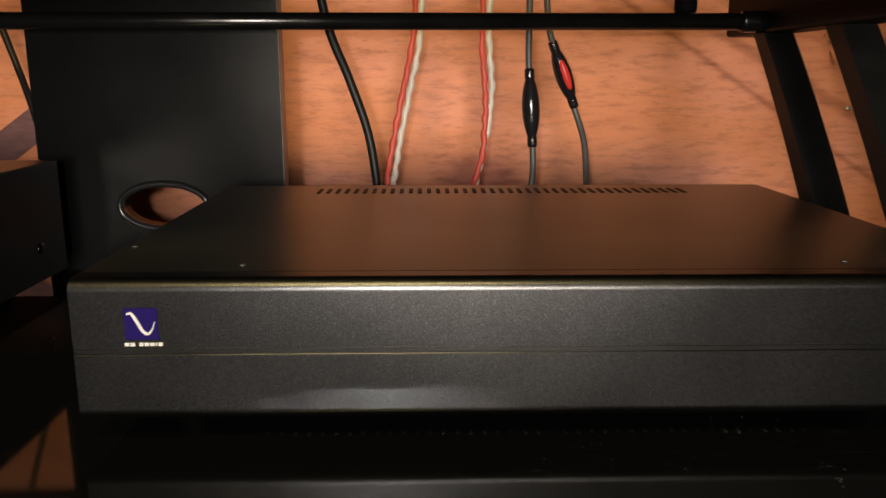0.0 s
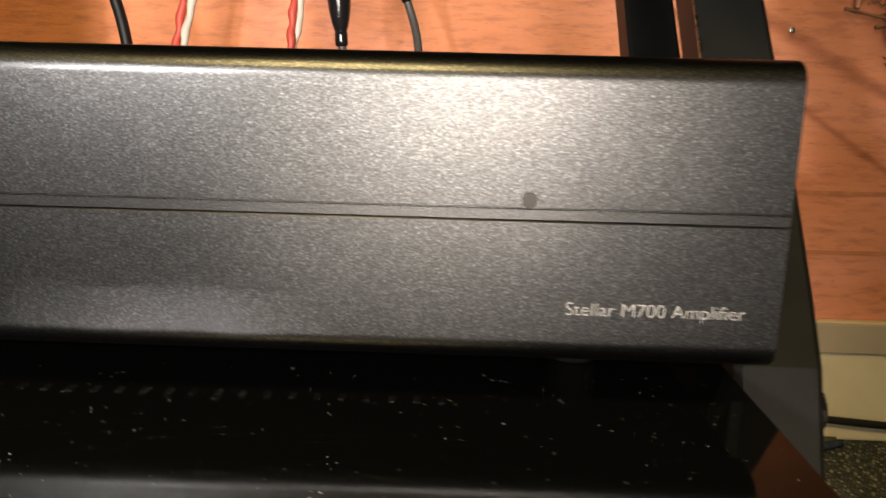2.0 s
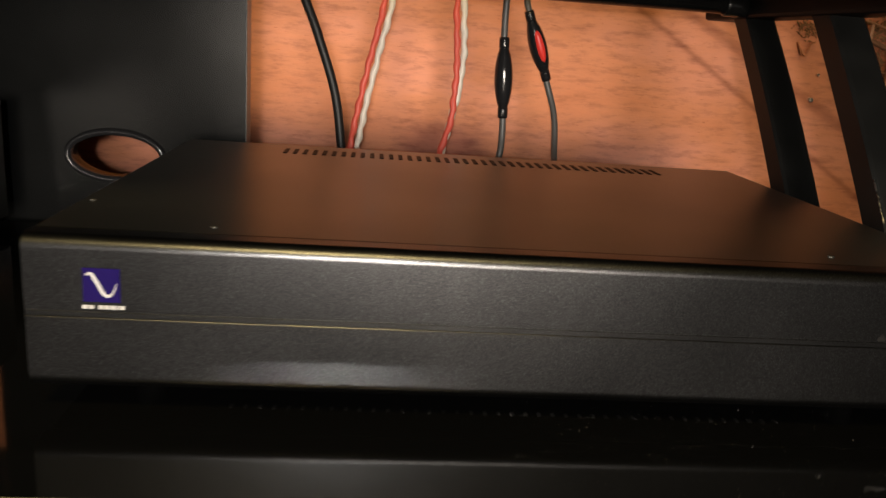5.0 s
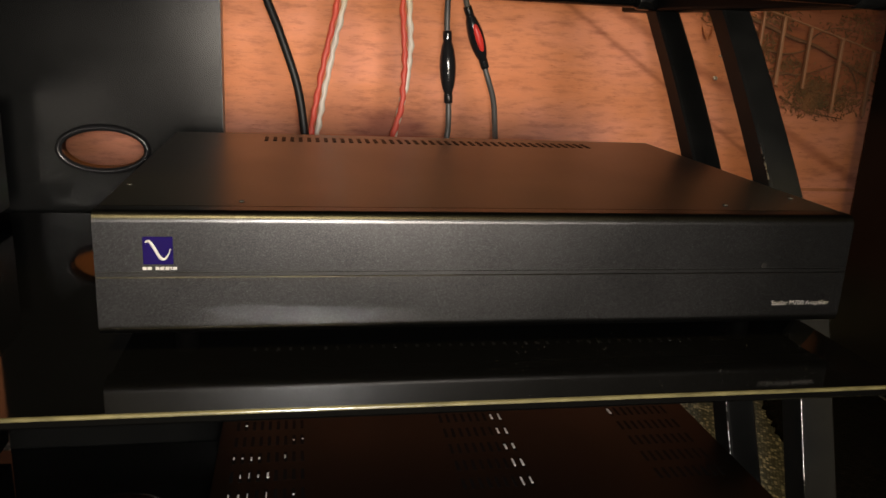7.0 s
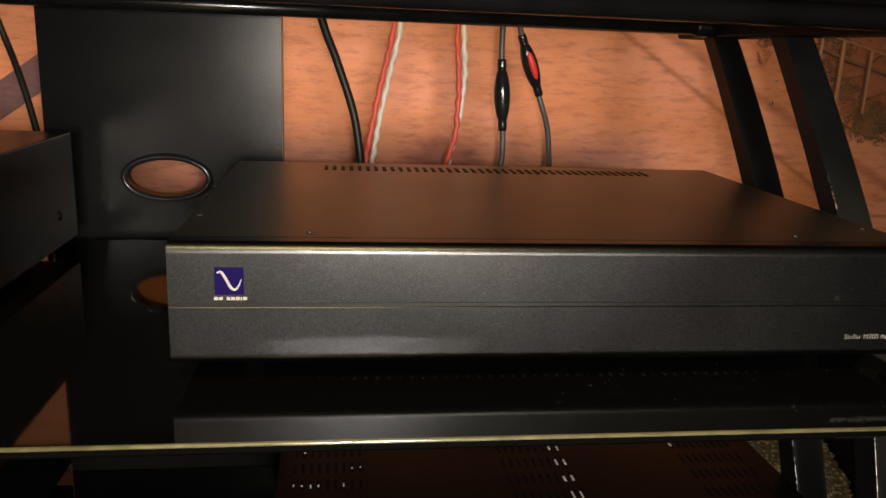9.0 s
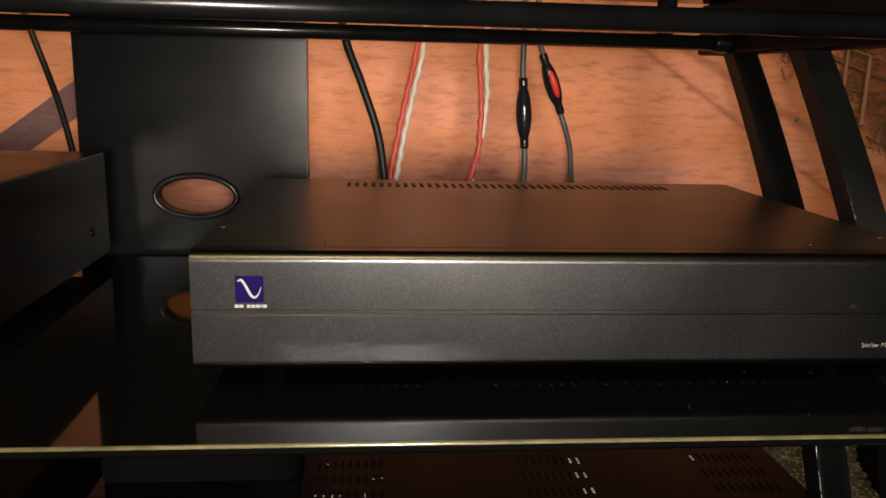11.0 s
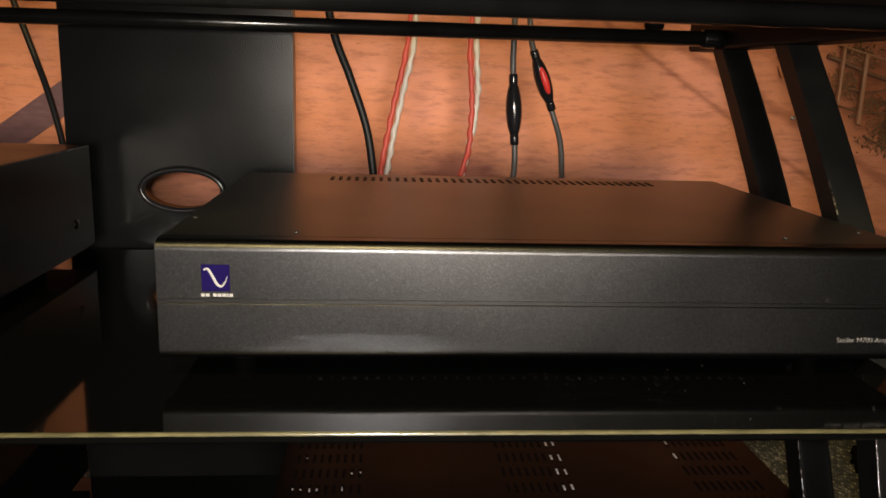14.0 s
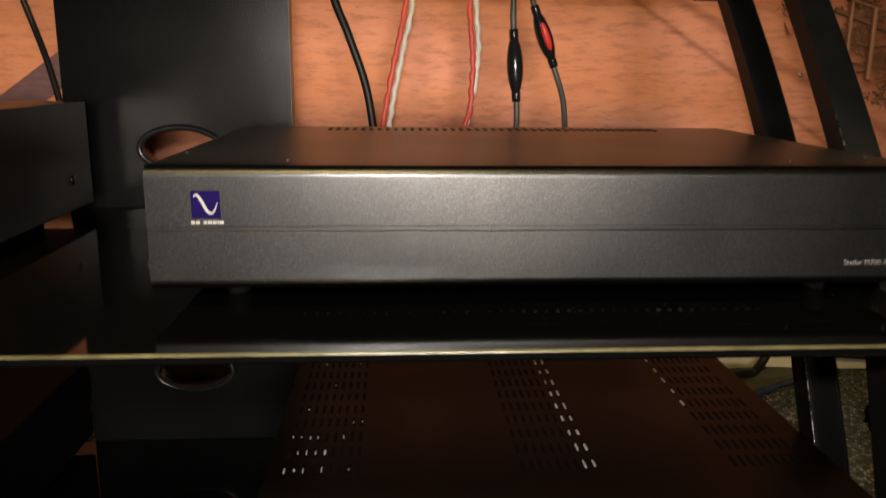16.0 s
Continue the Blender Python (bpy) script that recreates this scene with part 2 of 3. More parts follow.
def part(name, bm, mat, parent=None, label="", smooth=False):
    ob = new(name, mesh_of(name, bm, mat, smooth))
    if parent is not None:
        ob.parent = parent
    if label:
        ob["label"] = label
    return ob


def thing(name, place, label, category, group=""):
    ob = new(name)
    ob.location = place
    ob.empty_display_size = 0.05
    return tagged(ob, label, category, group)


def box(x0, x1, y0, y1, z0, z1, bevel=0.0, seg=2):
    bm = bmesh.new()
    bmesh.ops.create_cube(bm, size=1)
    for v in bm.verts:
        v.co = Vector(((x0 + x1) / 2 + v.co.x * (x1 - x0), (y0 + y1) / 2 + v.co.y * (y1 - y0), (z0 + z1) / 2 + v.co.z * (z1 - z0)))
    if bevel:
        bmesh.ops.bevel(bm, geom=bm.edges[:], offset=bevel, segments=seg, affect="EDGES", profile=0.5)
    return bm


def extrude_x(profile, x0, x1):
    """A closed outline of (y, z) drawn out along x."""
    bm = bmesh.new()
    a = [bm.verts.new((x0, y, z)) for y, z in profile]
    b = [bm.verts.new((x1, y, z)) for y, z in profile]
    n = len(profile)
    bm.faces.new(a)
    bm.faces.new(list(reversed(b)))
    for i in range(n):
        bm.faces.new((a[i], b[i], b[(i + 1) % n], a[(i + 1) % n]))
    return bm


def arc(cy, cz, r, a0, a1, n=7):
    return [(cy + r * math.cos(radians(a0 + (a1 - a0) * i / (n - 1))), cz + r * math.sin(radians(a0 + (a1 - a0) * i / (n - 1)))) for i in range(n)]


def rod(a, b, r, seg=20, bevel=0.0):
    a, b = Vector(a), Vector(b)
    bm = bmesh.new()
    bmesh.ops.create_cone(bm, cap_ends=True, segments=seg, radius1=r, radius2=r, depth=(b - a).length)
    if bevel:
        caps = [e for e in bm.edges if abs(e.verts[0].co.z - e.verts[1].co.z) < 1e-6]
        bmesh.ops.bevel(bm, geom=caps, offset=bevel, segments=3, affect="EDGES", profile=0.5)
    q = (b - a).to_track_quat("Z", "Y").to_matrix().to_4x4()
    bmesh.ops.transform(bm, matrix=Matrix.Translation((a + b) / 2) @ q, verts=bm.verts)
    return bm


def spline(points, n=60):
    """Catmull-Rom through the points."""
    p = [Vector(q) for q in points]
    p = [2 * p[0] - p[1]] + p + [2 * p[-1] - p[-2]]
    out = []
    spans = len(p) - 3
    for i in range(n + 1):
        s = min(i / n * spans, spans - 1e-6)
        k = int(s)
        u = s - k
        a, b, c, d = p[k:k + 4]
        out.append(0.5 * (2 * b + (c - a) * u + (2 * a - 5 * b + 4 * c - d) * u * u + (3 * b - a - 3 * c + d) * u ** 3))
    return out


def tube(path, radius, seg=12):
    """A tube along a line of points; radius is a number or a function of the way along, 0 to 1."""
    bm = bmesh.new()
    rings = []
    n = len(path)
    side = Vector((0, 1, 0))
    for i, p in enumerate(path):
        d = (path[min(i + 1, n - 1)] - path[max(i - 1, 0)]).normalized()
        u = (side - d * side.dot(d)).normalized()
        w = d.cross(u)
        r = radius(i / (n - 1)) if callable(radius) else radius
        rings.append([bm.verts.new(p + (u * math.cos(2 * math.pi * k / seg) + w * math.sin(2 * math.pi * k / seg)) * r) for k in range(seg)])
    for a, b in zip(rings, rings[1:]):
        for k in range(seg):
            bm.faces.new((a[k], a[(k + 1) % seg], b[(k + 1) % seg], b[k]))
    bm.faces.new(rings[0])
    bm.faces.new(rings[-1])
    return bm


def text_mesh(name, body, size, mat, parent, m, label=""):
    cu = bpy.data.curves.new(name, "FONT")
    cu.body, cu.size, cu.extrude, cu.offset = body, size, 0.0001, -0.00009
    tmp = bpy.data.objects.new(name, cu)
    scene.collection.objects.link(tmp)
    me = bpy.data.meshes.new_from_object(tmp.evaluated_get(bpy.context.evaluated_depsgraph_get()))
    bpy.data.objects.remove(tmp)
    me.materials.clear()
    me.materials.append(mat)
    ob = new(name, me)
    ob.parent = parent
    ob.matrix_basis = m
    if label:
        ob["label"] = label
    return ob


# ---- the room ----
FLOOR, WALL = -0.282, 0.62


def structure(name, bm, mat, label, category):
    return tagged(part(name, bm, mat), label, category, kind="structure")


structure("floor", box(-2.2, 2.2, -3.2, 0.72, FLOOR - 0.1, FLOOR), carpet_mat, "dark speckled loop-pile carpet", "floor")
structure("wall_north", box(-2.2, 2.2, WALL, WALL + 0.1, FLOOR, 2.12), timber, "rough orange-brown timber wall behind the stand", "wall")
structure("wall_south", box(-2.2, 2.2, -3.3, -3.2, FLOOR, 2.12), plaster, "plain warm plaster wall", "wall")
structure("wall_west", box(-2.3, -2.2, -3.3, 0.72, FLOOR, 2.12), plaster, "plain warm plaster wall", "wall")
structure("wall_east", box(2.2, 2.3, -3.3, 0.72, FLOOR, 2.12), plaster, "plain warm plaster wall", "wall")
structure("ceiling", box(-2.3, 2.3, -3.3, 0.72, 2.12, 2.2), plaster, "plain warm ceiling", "ceiling")

# ---- the stand ----
MID = -0.288
stand = thing("media_stand", (MID, 0.15, FLOOR), "low media stand of black glass shelves on curved black steel legs", "media stand")


def under(ob, parent):
    """Parents ob, whose mesh is in world coordinates."""
    ob.parent = parent
    ob.matrix_parent_inverse = Matrix.Translation(-Vector(parent.location))
    return ob


def shelf(z, y0, y1, x0, x1, thick=0.006):
    prof = [(y0 + 0.0013, z), (y1 - 0.0015, z), (y1, z - 0.0015), (y1, z - thick + 0.0015), (y1 - 0.0015, z - thick),
            (y0 + 0.0015, z - thick), (y0 + 0.0004, z - thick + 0.0014), (y0 + 0.0004, z - 0.0014)]
    s = under(part("shelf", extrude_x(prof, x0, x1), glass, label="polished black glass shelf"), stand)
    edge = [(y0 + 0.0018, z + 0.0001)] + arc(y0 + 0.0013, z - 0.0012, 0.0013, 90, 180, 6) + [(y0 + 0.0002, z - 0.0016), (y0 + 0.0018, z - 0.0016)]
    e = part("ground_edge", extrude_x(edge, x0, x1), glass_edge, label="bright polished front edge", smooth=False)
    e.parent = s
    return s


RIGHT, LEFT = 0.219, 2 * MID - 0.219
shelf(0.0, -0.063, 0.337, LEFT, RIGHT)
shelf(0.2600, -0.05, 0.405, LEFT, RIGHT + 0.03)
shelf(-0.245, -0.09, 0.350, LEFT, RIGHT)


def grommet_hole_panel(x0, x1, y, thick, z0, z1, holes):
    """An upright panel with oval holes cut through it."""
    bm = bmesh.new()
    n = 48
    for yy in (y, y + thick):
        loops = []
        for cx, cz, rx, rz in holes:
            loops.append([bm.verts.new((cx + rx * math.cos(2 * math.pi * i / n), yy, cz + rz * math.sin(2 * math.pi * i / n))) for i in range(n)])
        bands = sorted(holes, key=lambda h: h[1])
        cuts = [z0] + [(a[1] + b[1]) / 2 for a, b in zip(bands, bands[1:])] + [z1]
        for k, hole in enumerate(bands):
            lo, hi = cuts[k], cuts[k + 1]
            ring = loops[holes.index(hole)]
            cx, cz = hole[0], hole[1]
            outer = []
            for i in range(n):
                dx, dz = math.cos(2 * math.pi * i / n), math.sin(2 * math.pi * i / n)
                s = min((x1 - cx) / dx if dx > 1e-9 else 1e9, (x0 - cx) / dx if dx < -1e-9 else 1e9,
                        (hi - cz) / dz if dz > 1e-9 else 1e9, (lo - cz) / dz if dz < -1e-9 else 1e9)
                outer.append(bm.verts.new((cx + dx * s, yy, cz + dz * s)))
            for i in range(n):
                j = (i + 1) % n
                bm.faces.new((ring[i], ring[j], outer[j], outer[i]))
            for px in (x0, x1):
                for pz in (lo, hi):
                    c = bm.verts.new((px, yy, pz))
                    on_x = min((i for i in range(n) if abs(outer[i].co.x - px) < 1e-6), key=lambda i: abs(outer[i].co.z - pz))
                    on_z = min((i for i in range(n) if abs(outer[i].co.z - pz) < 1e-6), key=lambda i: abs(outer[i].co.x - px))
                    if on_x != on_z:
                        bm.faces.new((c, outer[on_x], outer[on_z]))
        if yy == y:
            front = [list(l) for l in loops]
        else:
            for a, b in zip(front, loops):
                for i in range(n):
                    j = (i + 1) % n
                    bm.faces.new((a[i], a[j], b[j], b[i]))
    for xa in (x0, x1):
        q = [bm.verts.new(v) for v in ((xa, y, z0), (xa, y + thick, z0), (xa, y + thick, z1), (xa, y, z1))]
        bm.faces.new(q)
    return bm


def ring(cx, y, cz, rx, rz, r):
    n, k = 56, 10
    bm = bmesh.new()
    rows = []
    for i in range(n):
        a = 2 * math.pi * i / n
        out = Vector((math.cos(a), 0, math.sin(a)))
        c = Vector((cx + rx * math.cos(a), y, cz + rz * math.sin(a)))
        rows.append([bm.verts.new(c + out * r * math.cos(2 * math.pi * j / k) + Vector((0, 1.6 * r * math.sin(2 * math.pi * j / k), 0))) for j in range(k)])
    for i in range(n):
        for j in range(k):
            bm.faces.new((rows[i][j], rows[(i + 1) % n][j], rows[(i + 1) % n][(j + 1) % k], rows[i][(j + 1) % k]))
    return bm


SPX0, SPX1 = -0.394, -0.182
spine = under(part("spine", grommet_hole_panel(SPX0, SPX1, 0.352, 0.018, FLOOR, 0.2525,
              [(MID, 0.056, 0.037, 0.0185), (MID, -0.170, 0.037, 0.0185)]), panel_paint,
              label="upright satin black back panel with oval cable holes"), stand)
# paler strip along the spine's right edge
edge_pale = material("pale_panel_edge", (0.10, 0.098, 0.092), 0.35, 0.3)
part("edge_band", box(SPX1, SPX1 + 0.0008, 0.3505, 0.3712, -0.27, 0.252, 0.0003), edge_pale, spine, "thin pale edge band")
for z in (0.056, -0.170):
    g = part("grommet", ring(MID, 0.353, z, 0.0385, 0.0200, 0.0034), grommet_plastic, spine, "oval glossy black grommet", True)


def leg(front, x0, x1):
    """A curved box-section leg; front gives its front face y at height z."""
    bm = bmesh.new()
    rows = []
    n = 28
    for i in range(n + 1):
        z = FLOOR + (0.208 - FLOOR) * i / n
        y = front(z)
        rows.append([bm.verts.new(v) for v in ((x0, y + 0.002, z), (x0 + 0.002, y, z), (x1 - 0.002, y, z), (x1, y + 0.002, z),
                                               (x1, y + 0.024, z), (x1 - 0.002, y + 0.026, z), (x0 + 0.002, y + 0.026, z), (x0, y + 0.024, z))])
    for a, b in zip(rows, rows[1:]):
        for k in range(8):
            bm.faces.new((a[k], a[(k + 1) % 8], b[(k + 1) % 8], b[k]))
    bm.faces.new(rows[0])
    bm.faces.new(rows[-1])
    return bm


def back_curve(z):
    return 0.163 + (0.68 * z + 0.75 * z * z if z > 0 else 0.47 * z)


def front_curve(z):
    return 0.048 + (0.66 * z + 0.6 * z * z if z > 0 else 0.35 * z)


for x0, x1 in ((0.225, 0.25), (2 * MID - 0.25, 2 * MID - 0.225)):
    for f in (back_curve, front_curve):
        l = under(part("leg", leg(f, x0, x1), leg_paint, label="curved black steel leg"), stand)
    under(part("side_arm", box(x0 - 0.003, x1 + 0.003, 0.009, 0.414, 0.203, 0.2535, 0.003), matt_steel, label="black steel arm under the top shelf"), stand)
    under(part("side_plate", box(x0 + 0.004, x0 + 0.009, 0.060, 0.170, -0.034, 0.072, 0.001), leg_paint, label="flat black steel plate joining two legs"), stand)
    xo = x1 if x1 > 0 else x0
    d = 0.004 if x1 > 0 else -0.004
    for y, z in ((front_curve(-0.018) + 0.014, -0.018), (back_curve(-0.018) + 0.014, -0.018)):
        under(part("bolt", rod((xo - d, y, z), (xo + d, y, z), 0.008, 20, 0.0028), chrome, label="domed steel bolt", smooth=False), stand)
# chrome slivers drawn in place of highlights on the leg's edges
under(part("edge_glint", rod((0.2250, front_curve(0.083) + 0.0008, 0.083), (0.2250, front_curve(0.106) + 0.0008, 0.106), 0.0005, 8), chrome, label="thin bright line drawn for the glint on the leg's edge"), stand)
under(part("edge_glint", rod((0.2249, 0.0665, -0.018), (0.2249, 0.061, -0.005), 0.0005, 8), chrome, label="thin bright line drawn for the glint on the leg's side"), stand)
# bright lines put in for light catching the legs' corners
for z0, z1, curve in ((-0.145, -0.112, back_curve), (-0.109, -0.074, back_curve), (-0.118, -0.040, front_curve)):
    corner_line = [(0.2250, curve(z0 + (z1 - z0) * i / 6) + 0.0007, z0 + (z1 - z0) * i / 6) for i in range(7)]
    under(part("corner_glint", tube([Vector(v) for v in corner_line], lambda u: 0.00026 + 0.00014 * math.sin(3.1 * u), 8), chrome, label="thin bright line drawn for the glint on the leg's corner", smooth=True), stand)
for y, z, nm, about in ((0.33, 0.212, "back_rail", "slim round black steel rail at the back"), (0.02, 0.209, "front_rail", "slim round black steel rail at the front")):
    under(part(nm, rod((2 * MID - 0.2225, y, z), (0.2225, y, z), 0.007, 28), steel, label=about, smooth=True), stand)
    for x, d in ((0.2045, 1), (2 * MID - 0.2045, -1)):
        bead = [Vector((x + d * k, y, z)) for k in (-0.0015, -0.001, 0.0, 0.002, 0.010, 0.018)]
        under(part("weld_bead", tube(bead, lambda u: 0.0072 + 0.0016 * min(1.0, 4 * u), 20), steel, label="rough weld where the rail meets the arm", smooth=True), stand)
for x in (0.166, 2 * MID - 0.166):
    under(part("rubber_bumper", rod((x, 0.36, 0.2205), (x, 0.36, 0.2542), 0.0095, 24, 0.003), rubber, label="round black rubber bumper under the glass", smooth=True), stand)

# ---- the amplifier on the glass ----
W, H, B, D = 0.2159, 0.081, 0.0138, 0.302
amp = thing("amplifier", (0, 0, 0), "dark grey anodised aluminium power amplifier resting on the black glass shelf", "amplifier")
upper = [(0.014, H)] + arc(0.0058, H - 0.0058, 0.0058, 90, 180, 20) + [(0, 0.0491), (0.0003, 0.0489), (0.0003, 0.0487), (0.0001, 0.0485), (0.0001, 0.0464), (0.014, 0.0464)]
part("upper_fascia", extrude_x(upper, -W, W), alu, amp, "sandblasted dark aluminium upper fascia")
lower = [(0.014, 0.0460), (0.00015, 0.0460), (0, 0.0458)] + arc(0.0056, B + 0.0056, 0.0056, 180, 270, 16) + [(0.014, B)]
part("lower_fascia", extrude_x(lower, -W, W), alu, amp, "sandblasted dark aluminium lower fascia")
chassis = part("chassis", box(-W + 0.001, W - 0.001, 0.014, D - 0.002, B, H - 0.002, 0.0008), lid_paint, amp)
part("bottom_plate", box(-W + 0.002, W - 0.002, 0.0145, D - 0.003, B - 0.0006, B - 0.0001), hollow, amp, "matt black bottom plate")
lid = part("lid", box(-W, W, 0.0143, D, H - 0.0022, H, 0.0009), lid_paint, amp, "satin dark lid")
for x in (-0.178, 0.178):
    for y in (0.045, 0.26):
        part("foot", rod((x, y, 0.0), (x, y, B), 0.0068, 24, 0.0015), rubber, amp, "round black rubber foot", True)

# row of vent slots at the back of the lid, recess shade put into their colour
slot_shade = material("slot_recess_shade", (0.005, 0.0045, 0.004), 0.6, 0.0, 0.15)
slot = mesh_of("vent_slot", box(-0.0016, 0.0016, -0.011, 0.011, -0.0003, 0.0003, 0.0002, 1), slot_shade)
for i in range(41):
    s = new("vent_slot", slot)
    s.parent = lid
    s.location = (-0.139 + 0.281 * i / 40, 0.268, H + 0.0002)
# underside slots: light falling through them put into a pale grey
under_slot = mesh_of("vent_slot", box(-0.0009, 0.0009, -0.0018, 0.0018, -0.0003, 0.0003), slot_grey)
for i in range(41):
    s = new("vent_slot", under_slot)
    s.parent = chassis
    s.location = (-0.139 + 0.281 * i / 40, 0.041, B - 0.0007)
worn_steel = material("worn_screw_steel", (0.06, 0.059, 0.055), 0.42, 0.6)
screw = mesh_of("screw", rod((0, 0, 0), (0, 0, 0.0009), 0.0016, 14, 0.0004), worn_steel, True)
for x, y in ((-0.210, 0.068), (-0.144, 0.026), (0.146, 0.028), (0.205, 0.050)):
    s = new("screw", screw)
    s.parent = lid
    s.location = (x, y, H - 0.0001)

badge = part("badge", box(-0.192, -0.177, -0.0006, 0.001, 0.0532, 0.0680, 0.0003), badge_blue, amp, "violet-blue square badge with a white wave")
wave = spline([(-0.1905, -0.0008, 0.0652), (-0.1885, -0.0008, 0.0657), (-0.1862, -0.0008, 0.0622), (-0.1838, -0.0008, 0.0575),
               (-0.1815, -0.0008, 0.0561), (-0.1795, -0.0008, 0.0583), (-0.1782, -0.0008, 0.0617)], 40)
part("wave_mark", tube(wave, lambda u: 0.00025 + 0.00055 * math.sin(math.pi * min(1, 0.12 + u * 0.95)), 8), ink_white, badge)
for i, (a, b) in enumerate(((-0.1925, -0.1905), (-0.1900, -0.1880), (-0.1860, -0.1842), (-0.1837, -0.1817), (-0.1812, -0.1792), (-0.1787, -0.1780), (-0.1775, -0.1755))):
    part("name_bar", box(a, b, -0.0003, 0.0005, 0.0502, 0.0518), ink_white, amp)
text_mesh("model_lettering", "Stellar M700 Amplifier", 0.00432, ink_white, amp, pose(0.1692, -0.0002, 0.0255, 90, 0, 0), "fine white lettering")
part("indicator_lens", rod((0.1605, -0.0002, 0.0506), (0.1605, 0.001, 0.0506), 0.0018, 24, 0.0001), led_mat, amp, "small round dark indicator lens")

# ---- the component beside it ----
side_unit = thing("audio_component", (-0.575, 0.15, 0), "matt black audio component standing on the glass shelf", "audio component")
under(part("case", box(-0.790, -0.356, 0.0, 0.305, 0.012, 0.102, 0.0012), satin_case), side_unit)
for x in (-0.40, -0.75):
    for y in (0.05, 0.26):
        under(part("foot", rod((x, y, 0), (x, y, 0.013), 0.016, 24, 0.002), rubber, smooth=True), side_unit)
for y, z in ((0.262, 0.038), (0.05, 0.04)):
    under(part("screw", rod((-0.357, y, z), (-0.3543, y, z), 0.0042, 18, 0.0012), slot_metal, label="small dark steel side screw", smooth=True), side_unit)

# ---- the component on the bottom shelf ----
low = thing("vented_component", (0.02, 0.15, -0.245), "dark brown-black component with rows of vent slots in its lid", "audio component")
under(part("case", box(-0.172, 0.222, 0.0, 0.345, -0.232, -0.137, 0.0012), dark_case), low)
low_lid = under(part("lid", box(-0.173, 0.223, -0.001, 0.346, -0.1372, -0.135, 0.0008), vent_lid, label="satin brown-black vented lid"), low)
for x in (-0.14, 0.19):
    for y in (0.04, 0.27):
        under(part("foot", rod((x, y, -0.245), (x, y, -0.231), 0.015, 20, 0.002), rubber, smooth=True), low)


def groove():
    """A pressed slot's rounded rim; its dark trough is a separate black slab."""
    bm = box(-0.0017, 0.0017, -0.0075, 0.0075, -0.0004, 0.0004, 0.0003, 1)
    return bm


groove_mesh = mesh_of("vent_slot", groove(), vent_lid)
# solid black slab that stands for the shade inside a slot
groove_dark = mesh_of("hollow_shade", box(-0.0012, 0.0012, -0.0070, 0.0070, -0.0001, 0.00055), rubber)
# pale bar painted in place of a glint from inside a slot
glint_bar = mesh_of("slot_glint", box(-0.001, 0.001, -0.0055, 0.0055, 0.0002, 0.0008, 0.0002, 1), glint_white)
rng = random.Random(12)
for x0 in (-0.160, 0.003, 0.152):
    for row in range(10):
        for k in range(9):
            s = new("vent_slot", groove_mesh)
            s.parent = low_lid
            s.location = (x0 + 0.0062 * k, 0.075 + 0.0245 * row, -0.1354)
            h = new("hollow_shade", groove_dark)
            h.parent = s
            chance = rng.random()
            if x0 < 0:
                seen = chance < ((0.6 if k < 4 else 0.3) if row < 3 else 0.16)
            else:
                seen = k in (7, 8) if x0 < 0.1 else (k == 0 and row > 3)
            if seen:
                g = new("slot_glint", glint_bar)
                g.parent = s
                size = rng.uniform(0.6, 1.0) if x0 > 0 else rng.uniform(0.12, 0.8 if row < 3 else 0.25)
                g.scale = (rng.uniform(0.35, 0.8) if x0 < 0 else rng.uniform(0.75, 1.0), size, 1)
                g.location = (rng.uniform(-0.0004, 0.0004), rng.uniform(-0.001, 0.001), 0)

# ---- cables behind the amplifier ----


def cable(name, points, r, mat, label, n=70):
    return tagged(part(name, tube(spline(points, n), r), mat, smooth=True), label, "cable")


cable("power_cable", [(-0.165, 0.42, 0.30), (-0.149, 0.43, 0.215), (-0.131, 0.44, 0.165), (-0.113, 0.44, 0.11), (-0.104, 0.43, 0.05), (-0.10, 0.38, 0.035), (-0.10, D + 0.0, 0.035)],
      0.0043, jacket_black, "thick black power cable hanging behind the amplifier")


def twisted(points, label, wobble=0.3, cross=0.0):
    base = spline(points, 90)
    root = thing("speaker_cable", tuple(base[0]), label, "cable", "speaker cables")
    for phase, mat, nm in ((0.0, jacket_red, "red_core"), (math.pi, jacket_white, "white_core")):
        line = []
        for i, p in enumerate(base):
            a = phase + 3.0 + wobble * math.sin(i * 0.42) + cross * min(1.0, max(0.0, (i - 22) / 24))
            line.append(p + Vector((0.0037 * math.cos(a), 0.0028 * math.sin(a), 0)) + 0.0006 * Vector((math.sin(i * 1.3 + phase), 0, 0)))
        under(part(nm, tube(line, lambda u: 0.0032 + 0.0005 * math.sin(u * 95 + phase), 10), mat, smooth=True), root)


twisted([(-0.062, 0.48, 0.30), (-0.066, 0.49, 0.21), (-0.078, 0.495, 0.15), (-0.09, 0.49, 0.09), (-0.096, 0.48, 0.045), (-0.09, 0.38, 0.03), (-0.09, D, 0.03)],
        "red and white twisted speaker cable hanging behind the amplifier")
twisted([(0.006, 0.48, 0.30), (0.004, 0.49, 0.21), (0.008, 0.495, 0.15), (0.004, 0.49, 0.10), (-0.008, 0.48, 0.05), (-0.02, 0.38, 0.03), (-0.02, D, 0.03)],
        "red and white speaker cable whose cores cross behind the amplifier", 0.15, 1.6)


